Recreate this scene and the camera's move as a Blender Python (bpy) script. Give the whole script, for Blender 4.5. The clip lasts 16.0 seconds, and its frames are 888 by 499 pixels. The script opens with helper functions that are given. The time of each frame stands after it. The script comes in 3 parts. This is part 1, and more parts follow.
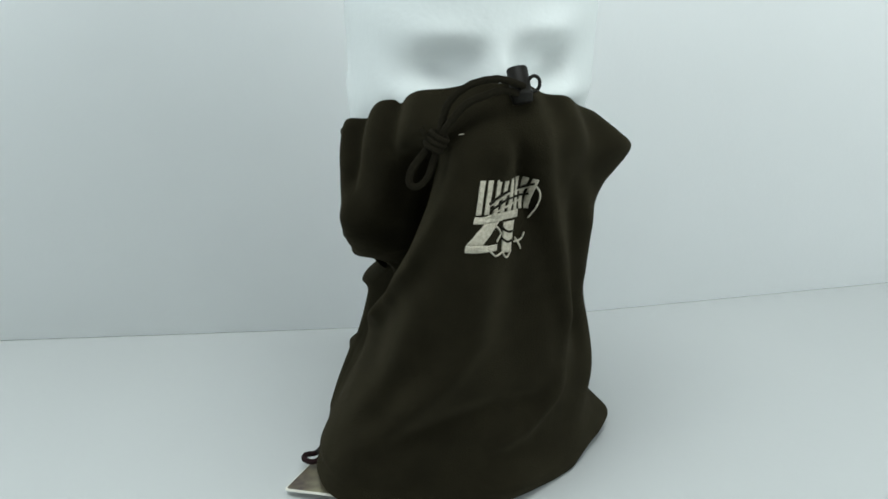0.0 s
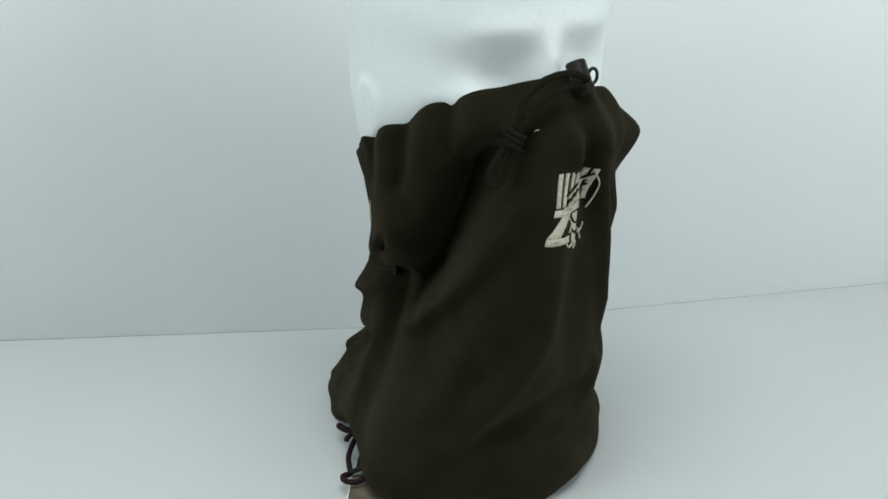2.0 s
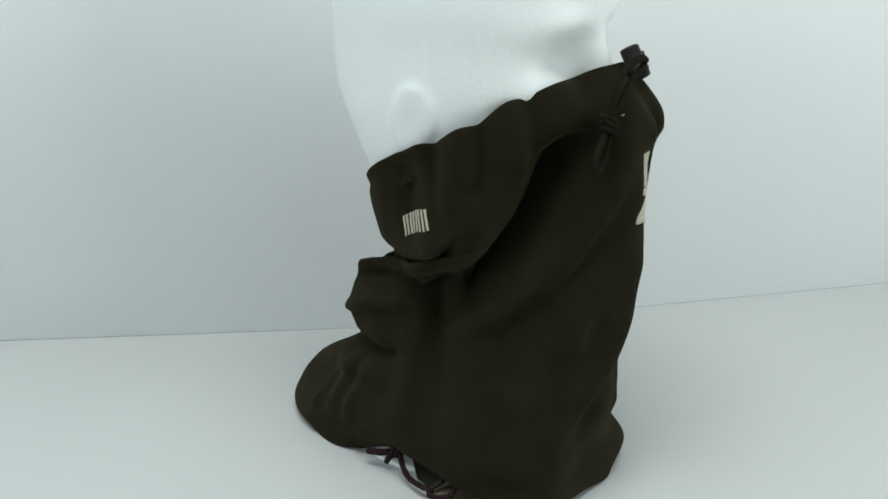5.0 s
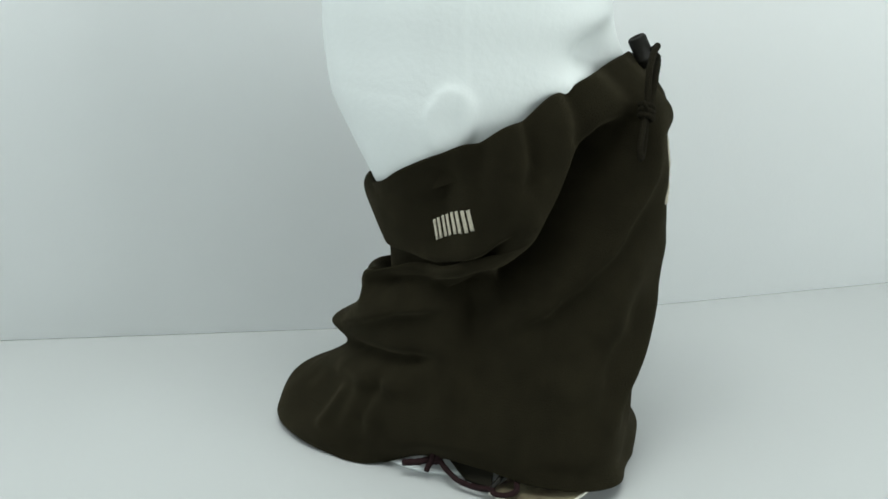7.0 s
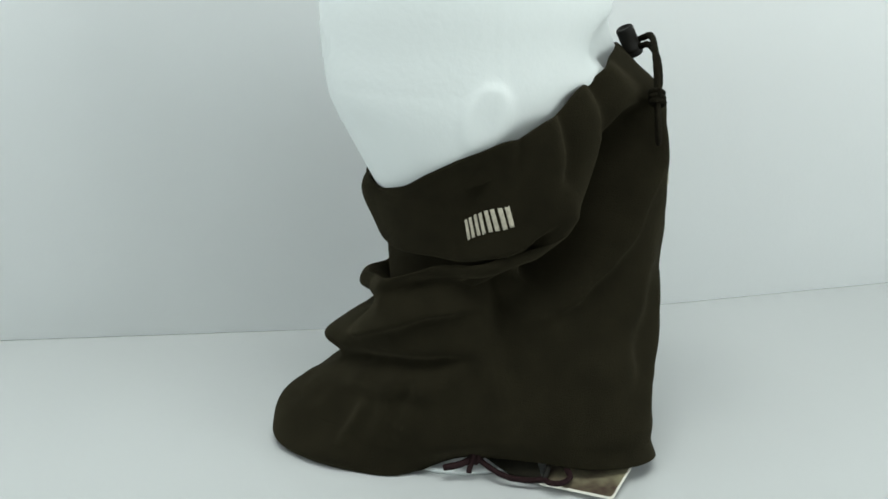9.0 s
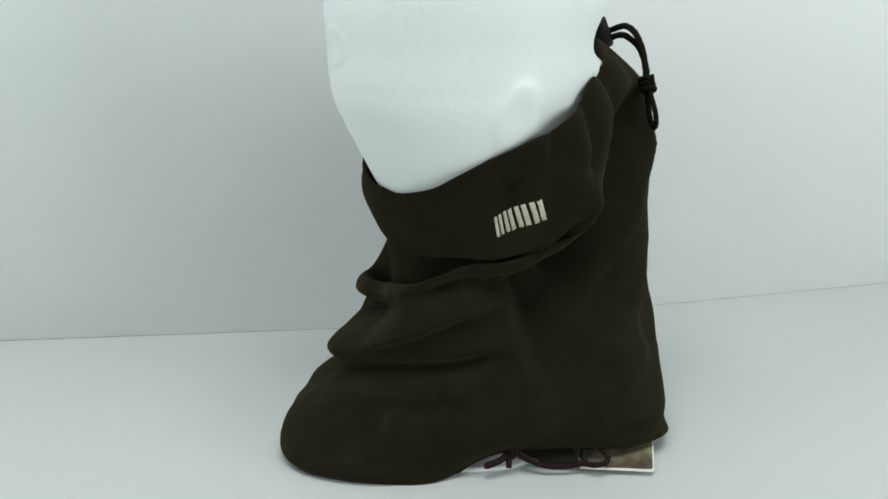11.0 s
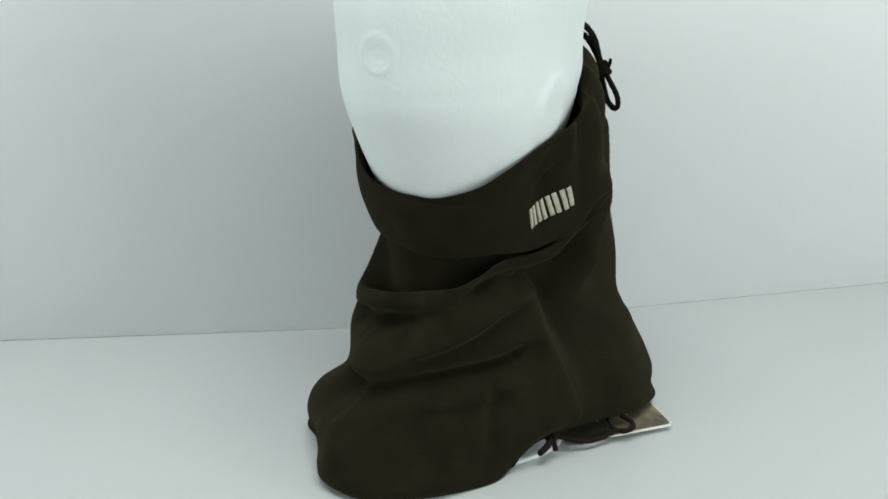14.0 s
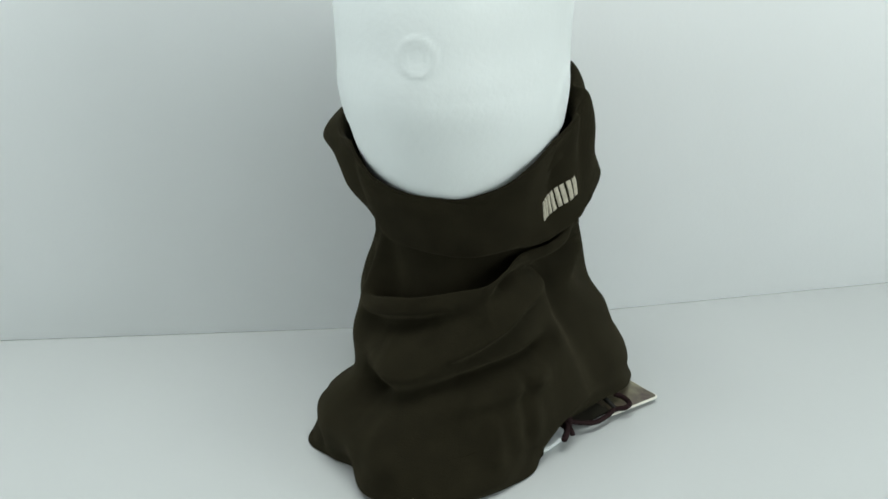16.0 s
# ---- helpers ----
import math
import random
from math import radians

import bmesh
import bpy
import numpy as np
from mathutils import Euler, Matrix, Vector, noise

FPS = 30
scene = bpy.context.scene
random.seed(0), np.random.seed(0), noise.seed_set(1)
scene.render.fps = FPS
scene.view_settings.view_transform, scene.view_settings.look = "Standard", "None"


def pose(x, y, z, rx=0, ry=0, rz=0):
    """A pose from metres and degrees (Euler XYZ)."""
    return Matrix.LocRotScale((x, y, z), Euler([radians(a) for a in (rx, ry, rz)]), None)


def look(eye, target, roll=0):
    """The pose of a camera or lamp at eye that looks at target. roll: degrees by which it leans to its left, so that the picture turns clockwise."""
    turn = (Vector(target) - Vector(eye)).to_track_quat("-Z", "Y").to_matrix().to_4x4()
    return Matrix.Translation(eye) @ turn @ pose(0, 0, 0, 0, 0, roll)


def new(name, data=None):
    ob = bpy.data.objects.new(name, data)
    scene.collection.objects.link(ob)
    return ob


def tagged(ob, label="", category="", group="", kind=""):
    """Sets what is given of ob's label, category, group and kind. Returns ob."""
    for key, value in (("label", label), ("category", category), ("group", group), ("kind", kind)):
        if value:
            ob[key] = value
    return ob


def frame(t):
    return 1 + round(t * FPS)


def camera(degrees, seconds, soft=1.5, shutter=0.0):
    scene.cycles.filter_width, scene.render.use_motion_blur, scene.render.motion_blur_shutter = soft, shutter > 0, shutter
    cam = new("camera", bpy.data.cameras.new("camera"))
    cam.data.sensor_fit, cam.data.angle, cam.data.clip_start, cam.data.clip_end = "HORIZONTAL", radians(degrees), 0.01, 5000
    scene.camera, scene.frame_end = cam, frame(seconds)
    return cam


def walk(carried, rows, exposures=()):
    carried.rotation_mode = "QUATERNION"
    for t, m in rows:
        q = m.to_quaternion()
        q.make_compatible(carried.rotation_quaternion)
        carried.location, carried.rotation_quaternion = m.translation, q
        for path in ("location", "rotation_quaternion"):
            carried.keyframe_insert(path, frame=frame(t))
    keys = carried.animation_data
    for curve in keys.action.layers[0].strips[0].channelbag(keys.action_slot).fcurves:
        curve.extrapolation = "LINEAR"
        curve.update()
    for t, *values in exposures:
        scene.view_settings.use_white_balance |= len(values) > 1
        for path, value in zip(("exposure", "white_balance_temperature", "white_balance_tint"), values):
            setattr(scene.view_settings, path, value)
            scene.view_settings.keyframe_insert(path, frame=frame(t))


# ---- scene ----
cam = camera(37.9, 16.0, soft=1.6)
CAM_POSE = Matrix.Translation((0, -0.8, 0.397)) @ pose(0, 0, 0, 0, 0, 0.592) @ pose(0, 0, 0, 71.25, 0, 0) @ pose(0, 0, 0, 0, 0, -0.503)
walk(cam, [(0.0, CAM_POSE), (16.0, CAM_POSE)], exposures=[(0.0, 0.02, 6430, 10), (4.2, 0.03, 6480, 10), (6.3, 0.06, 6610, 10), (16.0, 0.05, 6610, 10)])


# ---- light ----
def build_light():
    world = bpy.data.worlds.new("room_light")
    scene.world = world
    world.use_nodes = True
    nt = world.node_tree
    sky = nt.nodes.new("ShaderNodeTexSky")
    sky.sky_type, sky.sun_disc = "NISHITA", False
    sky.sun_elevation, sky.sun_rotation = radians(40), radians(140)
    nt.links.new(sky.outputs[0], nt.nodes["Background"].inputs[0])
    nt.nodes["Background"].inputs[1].default_value = 0.10

    def area(name, eye, target, sx, sy, watts, colour):
        data = bpy.data.lights.new(name, "AREA")
        data.shape, data.size, data.size_y, data.energy, data.color = "RECTANGLE", sx, sy, watts, colour
        ob = new(name, data)
        ob.matrix_world = look(eye, target)
        return ob

    # unseen lamps added at both sides to brighten the backdrop and cloth edges
    area("side_fill_east", (1.68, -0.85, 0.54), (0.0, -0.1, 0.15), 1.3, 0.94, 20.5, (0.885, 0.98, 0.975))
    area("side_fill_west", (-1.68, -0.85, 0.54), (0.0, -0.1, 0.15), 1.3, 0.94, 15.5, (0.875, 0.975, 0.985))
    area("ceiling_light_panel", (0.0, -0.65, 1.93), (0.0, -0.64, 0.0), 1.5, 0.9, 32, (0.92, 0.995, 0.985))


build_light()


# ---- materials ----
def shader(name, colour, rough=0.6, metal=0.0, scale=40.0, vary=0.1, bump=0.0, bump_scale=400.0, sheen=0.0, second=None, gloss=0.5):
    m = bpy.data.materials.new(name)
    m.use_nodes = True
    nt = m.node_tree
    b = nt.nodes["Principled BSDF"]
    co = nt.nodes.new("ShaderNodeTexCoord")
    n1 = nt.nodes.new("ShaderNodeTexNoise")
    n1.inputs["Scale"].default_value, n1.inputs["Detail"].default_value = scale, 5
    nt.links.new(co.outputs["Object"], n1.inputs["Vector"])
    ramp = nt.nodes.new("ShaderNodeValToRGB")
    ramp.color_ramp.elements[0].position, ramp.color_ramp.elements[1].position = 0.3, 0.7
    dark = second or [c * (1 - vary) for c in colour]
    ramp.color_ramp.elements[0].color, ramp.color_ramp.elements[1].color = (*dark, 1), (*colour, 1)
    nt.links.new(n1.outputs["Fac"], ramp.inputs["Fac"])
    nt.links.new(ramp.outputs["Color"], b.inputs["Base Color"])
    b.inputs["Roughness"].default_value, b.inputs["Metallic"].default_value = rough, metal
    b.inputs["Specular IOR Level"].default_value = gloss
    b.inputs["Sheen Weight"].default_value = sheen
    b.inputs["Sheen Tint"].default_value = (0.62, 0.54, 0.34, 1)
    b.inputs["Sheen Roughness"].default_value = 0.5
    if bump:
        n2 = nt.nodes.new("ShaderNodeTexNoise")
        n2.inputs["Scale"].default_value, n2.inputs["Detail"].default_value = bump_scale, 4
        nt.links.new(co.outputs["Object"], n2.inputs["Vector"])
        bp = nt.nodes.new("ShaderNodeBump")
        bp.inputs["Strength"].default_value, bp.inputs["Distance"].default_value = bump, 0.002
        nt.links.new(n2.outputs["Fac"], bp.inputs["Height"])
        nt.links.new(bp.outputs["Normal"], b.inputs["Normal"])
    return m


FLEECE = shader("olive_fleece", (0.0122, 0.0106, 0.0059), 0.95, scale=55, vary=0.3, bump=0.45, bump_scale=1150, sheen=0.07, gloss=0.03)
FLEECE_IN = shader("olive_fleece_inside", (0.013, 0.012, 0.008), 0.95, scale=80, vary=0.2, bump=0.3, bump_scale=900, gloss=0.08)
THREAD = shader("cream_thread", (0.50, 0.46, 0.36), 0.7, scale=500, vary=0.35, bump=0.6, bump_scale=1500)
FOAM = shader("white_foam", (0.63, 0.665, 0.658), 0.5, scale=25, vary=0.03, bump=0.13, bump_scale=230)
CORD = shader("olive_cord", (0.0125, 0.0108, 0.0064), 0.9, scale=600, vary=0.35, bump=0.6, bump_scale=1200, gloss=0.05)
CORD_RED = shader("maroon_cord", (0.019, 0.0085, 0.009), 0.85, scale=500, vary=0.4, bump=0.5, bump_scale=1200, gloss=0.1)
PLASTIC = shader("black_plastic", (0.0085, 0.0078, 0.006), 0.5, scale=200, vary=0.2, bump=0.05, gloss=0.14)
CARD = shader("white_card", (0.90, 0.92, 0.92), 0.6, scale=6, vary=0.03, bump=0.05, bump_scale=300)
TABLE = shader("white_laminate", (0.460, 0.477, 0.474), 0.5, scale=5, vary=0.03, bump=0.03, bump_scale=200)
PAINT = shader("white_wall_paint", (0.40, 0.41, 0.40), 0.8, scale=3, vary=0.05, bump=0.1, bump_scale=150)
CARPET = shader("grey_carpet", (0.30, 0.30, 0.29), 0.95, scale=60, vary=0.3, bump=0.5, bump_scale=400)
CAMO = shader("camouflage_print", (0.20, 0.185, 0.115), 0.4, scale=75, second=(0.045, 0.026, 0.020))
PAPER = shader("card_edge_paper", (0.72, 0.70, 0.62), 0.6, scale=90, vary=0.08)
METAL = shader("pale_metal", (0.6, 0.6, 0.58), 0.35, 0.9, scale=50, vary=0.1)


# ---- mesh helpers ----
def mesh_object(name, verts, faces, material, parent=None, label="", smooth=True):
    me = bpy.data.meshes.new(name)
    me.from_pydata([tuple(v) for v in verts], [], faces)
    me.materials.append(material)
    bm = bmesh.new()
    bm.from_mesh(me)
    bmesh.ops.recalc_face_normals(bm, faces=bm.faces)
    bm.to_mesh(me)
    bm.free()
    if smooth:
        me.polygons.foreach_set("use_smooth", [True] * len(me.polygons))
    ob = new(name, me)
    if parent:
        ob.parent = parent
    return tagged(ob, label)


def part(name, bm, material, parent, label="", smooth=False):
    me = bpy.data.meshes.new(name)
    bmesh.ops.recalc_face_normals(bm, faces=bm.faces)
    bm.to_mesh(me)
    bm.free()
    me.materials.append(material)
    if smooth:
        me.polygons.foreach_set("use_smooth", [True] * len(me.polygons))
    ob = new(name, me)
    if parent:
        ob.parent = parent
    return tagged(ob, label)


def box(x0, x1, y0, y1, z0, z1, bevel=0.0):
    bm = bmesh.new()
    bmesh.ops.create_cube(bm, size=1.0)
    for v in bm.verts:
        v.co = Vector(((x0 + x1) / 2 + v.co.x * (x1 - x0), (y0 + y1) / 2 + v.co.y * (y1 - y0), (z0 + z1) / 2 + v.co.z * (z1 - z0)))
    if bevel:
        bmesh.ops.bevel(bm, geom=bm.edges[:], offset=bevel, segments=2, profile=0.5, affect="EDGES")
    return bm


def grid_faces(n, m, wrap):
    """Quads of n rings of m points each."""
    cols = m if wrap else m - 1
    return [(i * m + j, i * m + (j + 1) % m, (i + 1) * m + (j + 1) % m, (i + 1) * m + j) for i in range(n - 1) for j in range(cols)]


def tube(points, radius, sides=10, steps=8, flat=1.0):
    """A cord along a smooth line through the points."""
    pts = np.array(points, float)
    ext = np.vstack([2 * pts[0] - pts[1], pts, 2 * pts[-1] - pts[-2]])
    line = []
    for i in range(1, len(ext) - 2):
        for k in range(steps):
            line.append(catmull(ext[i - 1], ext[i], ext[i + 1], ext[i + 2], k / steps))
    line.append(pts[-1])
    verts, up = [], Vector((0.3, 0.2, 1)).normalized()
    for i, p in enumerate(line):
        d = Vector(line[min(i + 1, len(line) - 1)] - line[max(i - 1, 0)]).normalized()
        a = d.cross(up).normalized()
        up = a.cross(d).normalized()
        r = radius * (0.75 if i in (0, len(line) - 1) else 1 + 0.06 * math.sin(i * 1.7))
        for k in range(sides):
            w = 2 * math.pi * k / sides
            verts.append(Vector(p) + a * (r * math.cos(w)) + up * (r * flat * math.sin(w)))
    faces = grid_faces(len(line), sides, True)
    faces += [tuple(range(sides))[::-1], tuple(range(len(verts) - sides, len(verts)))]
    return verts, faces


def catmull(a, b, c, d, u):
    return 0.5 * (2 * b + (c - a) * u + (2 * a - 5 * b + 4 * c - d) * u * u + (3 * b - a - 3 * c + d) * u ** 3)


# ---- the place ----
def wall_line(x):
    """The backdrop's foot: two straight runs with a soft bend between."""
    return 0.182 + 0.163 * x + 0.084 * (math.sqrt(x * x + 0.06 ** 2) - 0.06)


def build_place():
    xs = [-0.95 + 1.9 * i / 76 for i in range(77)]
    foot = [0.0 if abs(x) > 0.9 else 0.0005 for x in xs]
    ring = [(x, wall_line(x), f) for x, f in zip(xs, foot)] + [(x, wall_line(x), 0.9) for x in xs]
    ring += [(x, wall_line(x) + 0.004, 0.9) for x in xs] + [(x, wall_line(x) + 0.004, f) for x, f in zip(xs, foot)]
    n = len(xs)
    faces = [(i * n + j, i * n + j + 1, ((i + 1) % 4) * n + j + 1, ((i + 1) % 4) * n + j) for i in range(4) for j in range(n - 1)]
    faces += [(0, n, 2 * n, 3 * n), (n - 1, 4 * n - 1, 3 * n - 1, 2 * n - 1)]
    back = mesh_object("backdrop", ring, faces, CARD)
    tagged(back, "pale grey-white card sheet standing behind the head", "backdrop", kind="structure")
    table = tagged(new("table"), "plain white table top under the display head", "table")
    part("tabletop", box(-1.0, 1.0, -0.95, 0.62, -0.03, 0.0, 0.003), TABLE, table)
    for x in (-0.9, 0.9):
        for y in (-0.85, 0.52):
            part("leg", box(x - 0.025, x + 0.025, y - 0.025, y + 0.025, -0.745, -0.03, 0.003), TABLE, table)
    tagged(part("floor", box(-1.7, 1.7, -2.0, 1.2, -0.80, -0.745), CARPET, None), "grey carpet floor of the room", "floor", kind="structure")
    tagged(part("ceiling", box(-1.7, 1.7, -2.0, 1.2, 1.96, 2.02), PAINT, None), "plain white painted ceiling", "ceiling", kind="structure")
    tagged(part("wall_north", box(-1.7, 1.7, 1.1, 1.2, -0.745, 1.96), PAINT, None), "plain white painted room wall", "wall", kind="structure")
    tagged(part("wall_south", box(-1.7, 1.7, -2.1, -2.0, -0.745, 1.96), PAINT, None), "plain white painted room wall", "wall", kind="structure")
    # unseen side walls; their openings are added to let the side lamps in
    for name, x0, x1 in (("wall_west", -1.8, -1.7), ("wall_east", 1.7, 1.8)):
        side = part(name, box(x0, x1, -2.0, 1.2, -0.745, 0.07), PAINT, None)
        tagged(side, "plain white painted room wall, unseen, opened for an added side lamp", "wall", kind="structure")
        part("wall_panel", box(x0, x1, -2.0, 1.2, 1.02, 1.96), PAINT, side)
        part("wall_panel", box(x0, x1, -2.0, -1.5, 0.07, 1.02), PAINT, side)
        part("wall_panel", box(x0, x1, -0.2, 1.2, 0.07, 1.02), PAINT, side)


build_place()


# ---- the fleece snood ----
HEAD_RINGS = [  # height, half width, front, back (cm)
    (0.0, 7.4, 7.2, 7.2), (0.35, 7.5, 7.3, 7.3), (0.9, 6.2, 6.2, 6.2), (4.0, 3.8, 3.8, 3.4), (11.0, 3.6, 4.0, 3.2), (14.5, 4.4, 5.2, 3.4),
    (17.5, 5.6, 6.0, 5.3), (20.5, 6.6, 6.6, 7.2), (23.5, 7.2, 7.7, 8.9), (26.5, 7.3, 8.1, 9.2), (29.5, 7.4, 8.5, 9.3), (32.5, 7.0, 8.2, 8.8),
    (35.0, 5.8, 6.8, 7.2), (36.6, 3.6, 4.3, 4.4), (37.2, 0.3, 0.3, 0.3)]

AZ = 24  # feature lines are given at every 15 degrees, from the nape round the right cheek to the face and on

# each line: heights and radii in centimetres, from the inside of the rim over the collar and folds down to the hem
LINES = [
    ("inside", None, None),
    ("lip", None, None),
    ("rim", [17.6, 17.5, 17.8, 18.3, 19.2, 20.0, 20.8, 21.6, 22.6, 23.8, 24.7, 25.2, 25.4, 24.5, 23.5, 22.3, 21.2, 20.5, 19.9, 19.8, 19.1, 18.4, 18.0, 17.7],
     [5.6, 5.3, 4.9, 4.7, 5.4, 6.4, 7.2, 8.0, 8.5, 8.6, 9.5, 10.0, 10.9, 10.6, 10.1, 9.6, 9.4, 8.9, 7.7, 6.8, 6.2, 5.7, 5.6, 5.6]),
    ("collar", [16.6, 16.5, 16.7, 17.2, 17.7, 18.0, 18.4, 19.2, 20.4, 21.6, 22.6, 22.8, 22.8, 22.5, 21.4, 20.8, 20.1, 19.1, 18.9, 18.4, 17.9, 17.2, 16.9, 16.7],
     [6.0, 5.7, 5.6, 5.7, 5.9, 5.9, 6.2, 8.1, 9.3, 9.6, 11.0, 12.8, 12.9, 12.1, 11.0, 11.5, 11.0, 10.2, 7.6, 6.2, 6.4, 6.2, 6.0, 6.0]),
    ("collar_edge", [14.0, 13.8, 13.8, 13.9, 14.0, 14.0, 14.3, 15.2, 17.7, 18.8, 20.8, 20.8, 20.6, 20.0, 19.3, 18.2, 18.2, 18.1, 16.8, 15.8, 15.0, 14.5, 14.3, 14.1],
     [5.0, 4.9, 5.0, 5.0, 5.2, 5.6, 6.2, 7.9, 9.4, 9.7, 10.8, 13.3, 12.3, 11.5, 10.5, 10.0, 9.3, 8.6, 7.5, 6.0, 5.3, 5.3, 5.1, 4.9]),
    ("neck_pinch", [13.4, 13.3, 13.3, 13.4, 13.5, 13.5, 13.8, 14.3, 16.6, 17.2, 19.2, 18.8, 18.4, 17.8, 17.0, 16.4, 16.3, 16.0, 15.6, 14.9, 14.3, 13.8, 13.6, 13.5],
     [4.4, 4.3, 4.2, 4.2, 4.2, 4.4, 4.9, 6.0, 9.4, 9.5, 11.0, 13.5, 11.9, 11.5, 10.8, 9.3, 8.4, 7.0, 5.6, 4.9, 4.6, 4.5, 4.5, 4.5]),
    ("neck_foot", None, None),
    ("upper_fold", [11.2, 11.6, 12.0, 12.5, 13.0, 13.2, 13.6, 14.4, 15.4, 15.6, 16.4, 16.2, 16.0, 15.4, 14.6, 14.0, 13.7, 13.4, 13.0, 10.9, 10.4, 10.5, 10.8, 11.0],
     [5.8, 6.1, 6.7, 6.2, 5.7, 5.6, 6.5, 7.3, 9.2, 9.2, 11.2, 13.4, 11.7, 11.2, 10.4, 9.1, 7.4, 6.0, 5.5, 5.5, 6.4, 6.7, 6.6, 6.3]),
    ("fold_belly", None, None),
    ("upper_crease", [9.2, 9.3, 9.6, 10.2, 10.7, 11.5, 11.9, 12.3, 12.8, 13.4, 12.3, 12.7, 12.6, 12.2, 11.8, 11.4, 11.1, 10.8, 10.4, 9.9, 9.4, 9.0, 9.0, 9.1],
     [5.6, 6.5, 6.4, 6.1, 5.7, 5.5, 5.4, 5.0, 7.2, 8.6, 12.0, 13.0, 10.9, 10.7, 9.9, 8.9, 7.7, 7.0, 6.5, 6.1, 6.4, 5.8, 5.7, 5.2]),
    ("lower_fold", [7.2, 7.8, 8.1, 8.0, 8.1, 8.3, 8.6, 8.7, 8.9, 9.0, 9.3, 9.4, 9.4, 9.1, 8.9, 8.6, 8.5, 8.3, 8.0, 7.9, 7.7, 7.4, 7.1, 7.0],
     [7.9, 7.0, 6.7, 6.5, 6.4, 6.2, 6.4, 6.2, 8.2, 10.0, 12.6, 12.5, 11.0, 10.5, 9.7, 9.3, 8.5, 7.6, 6.5, 6.6, 7.0, 6.9, 7.5, 8.4]),
    ("lower_crease", [5.4, 5.8, 6.1, 6.2, 6.3, 6.4, 6.4, 6.4, 6.4, 6.4, 6.4, 6.4, 6.4, 6.3, 6.1, 6.0, 5.9, 5.7, 5.4, 5.1, 5.0, 5.0, 5.0, 5.1],
     [7.6, 7.2, 6.7, 6.7, 6.7, 6.8, 7.4, 7.6, 9.8, 12.3, 12.8, 12.2, 11.2, 10.4, 9.6, 9.6, 8.5, 6.4, 4.9, 6.2, 7.2, 7.4, 6.3, 7.8]),
    ("skirt", [3.2, 3.3, 3.4, 3.4, 3.4, 3.4, 3.4, 3.4, 3.4, 3.4, 3.4, 3.4, 3.4, 3.3, 3.1, 3.0, 3.0, 2.9, 2.8, 2.9, 3.0, 3.0, 3.0, 3.1],
     [10.9, 9.1, 8.3, 8.6, 7.8, 7.8, 8.5, 9.4, 12.1, 13.8, 12.8, 11.8, 10.6, 9.6, 9.1, 9.2, 8.8, 8.0, 8.4, 8.6, 9.5, 10.0, 10.3, 11.5]),
    ("skirt_bulge", [0.9, 0.9, 1.1, 1.4, 1.7, 2.3, 2.6, 2.6, 2.2, 1.9, 1.8, 1.6, 1.4, 1.1, 0.9, 0.8, 0.9, 1.0, 1.0, 0.9, 0.8, 0.8, 0.8, 0.8],
     [12.4, 11.3, 10.0, 8.5, 8.1, 8.1, 8.7, 9.9, 12.4, 13.9, 12.6, 12.3, 11.7, 10.6, 9.9, 9.6, 9.9, 10.2, 9.4, 9.2, 9.2, 9.9, 9.7, 12.1]),
    ("hem", [0.1, 0.1, 0.1, 0.1, 0.6, 1.3, 1.7, 1.7, 1.4, 1.1, 0.6, 0.2, 0.1, 0.1, 0.1, 0.1, 0.1, 0.1, 0.1, 0.1, 0.1, 0.1, 0.1, 0.1],
     [12.1, 11.0, 9.8, 8.8, 7.6, 7.3, 8.2, 9.9, 12.7, 14.2, 12.8, 12.1, 11.0, 10.3, 9.8, 9.2, 9.1, 9.4, 9.5, 9.7, 10.2, 9.7, 9.4, 11.4]),
    ("hem_edge", None, None),
    ("hem_turn", None, None),
    ("lining", None, None),
]


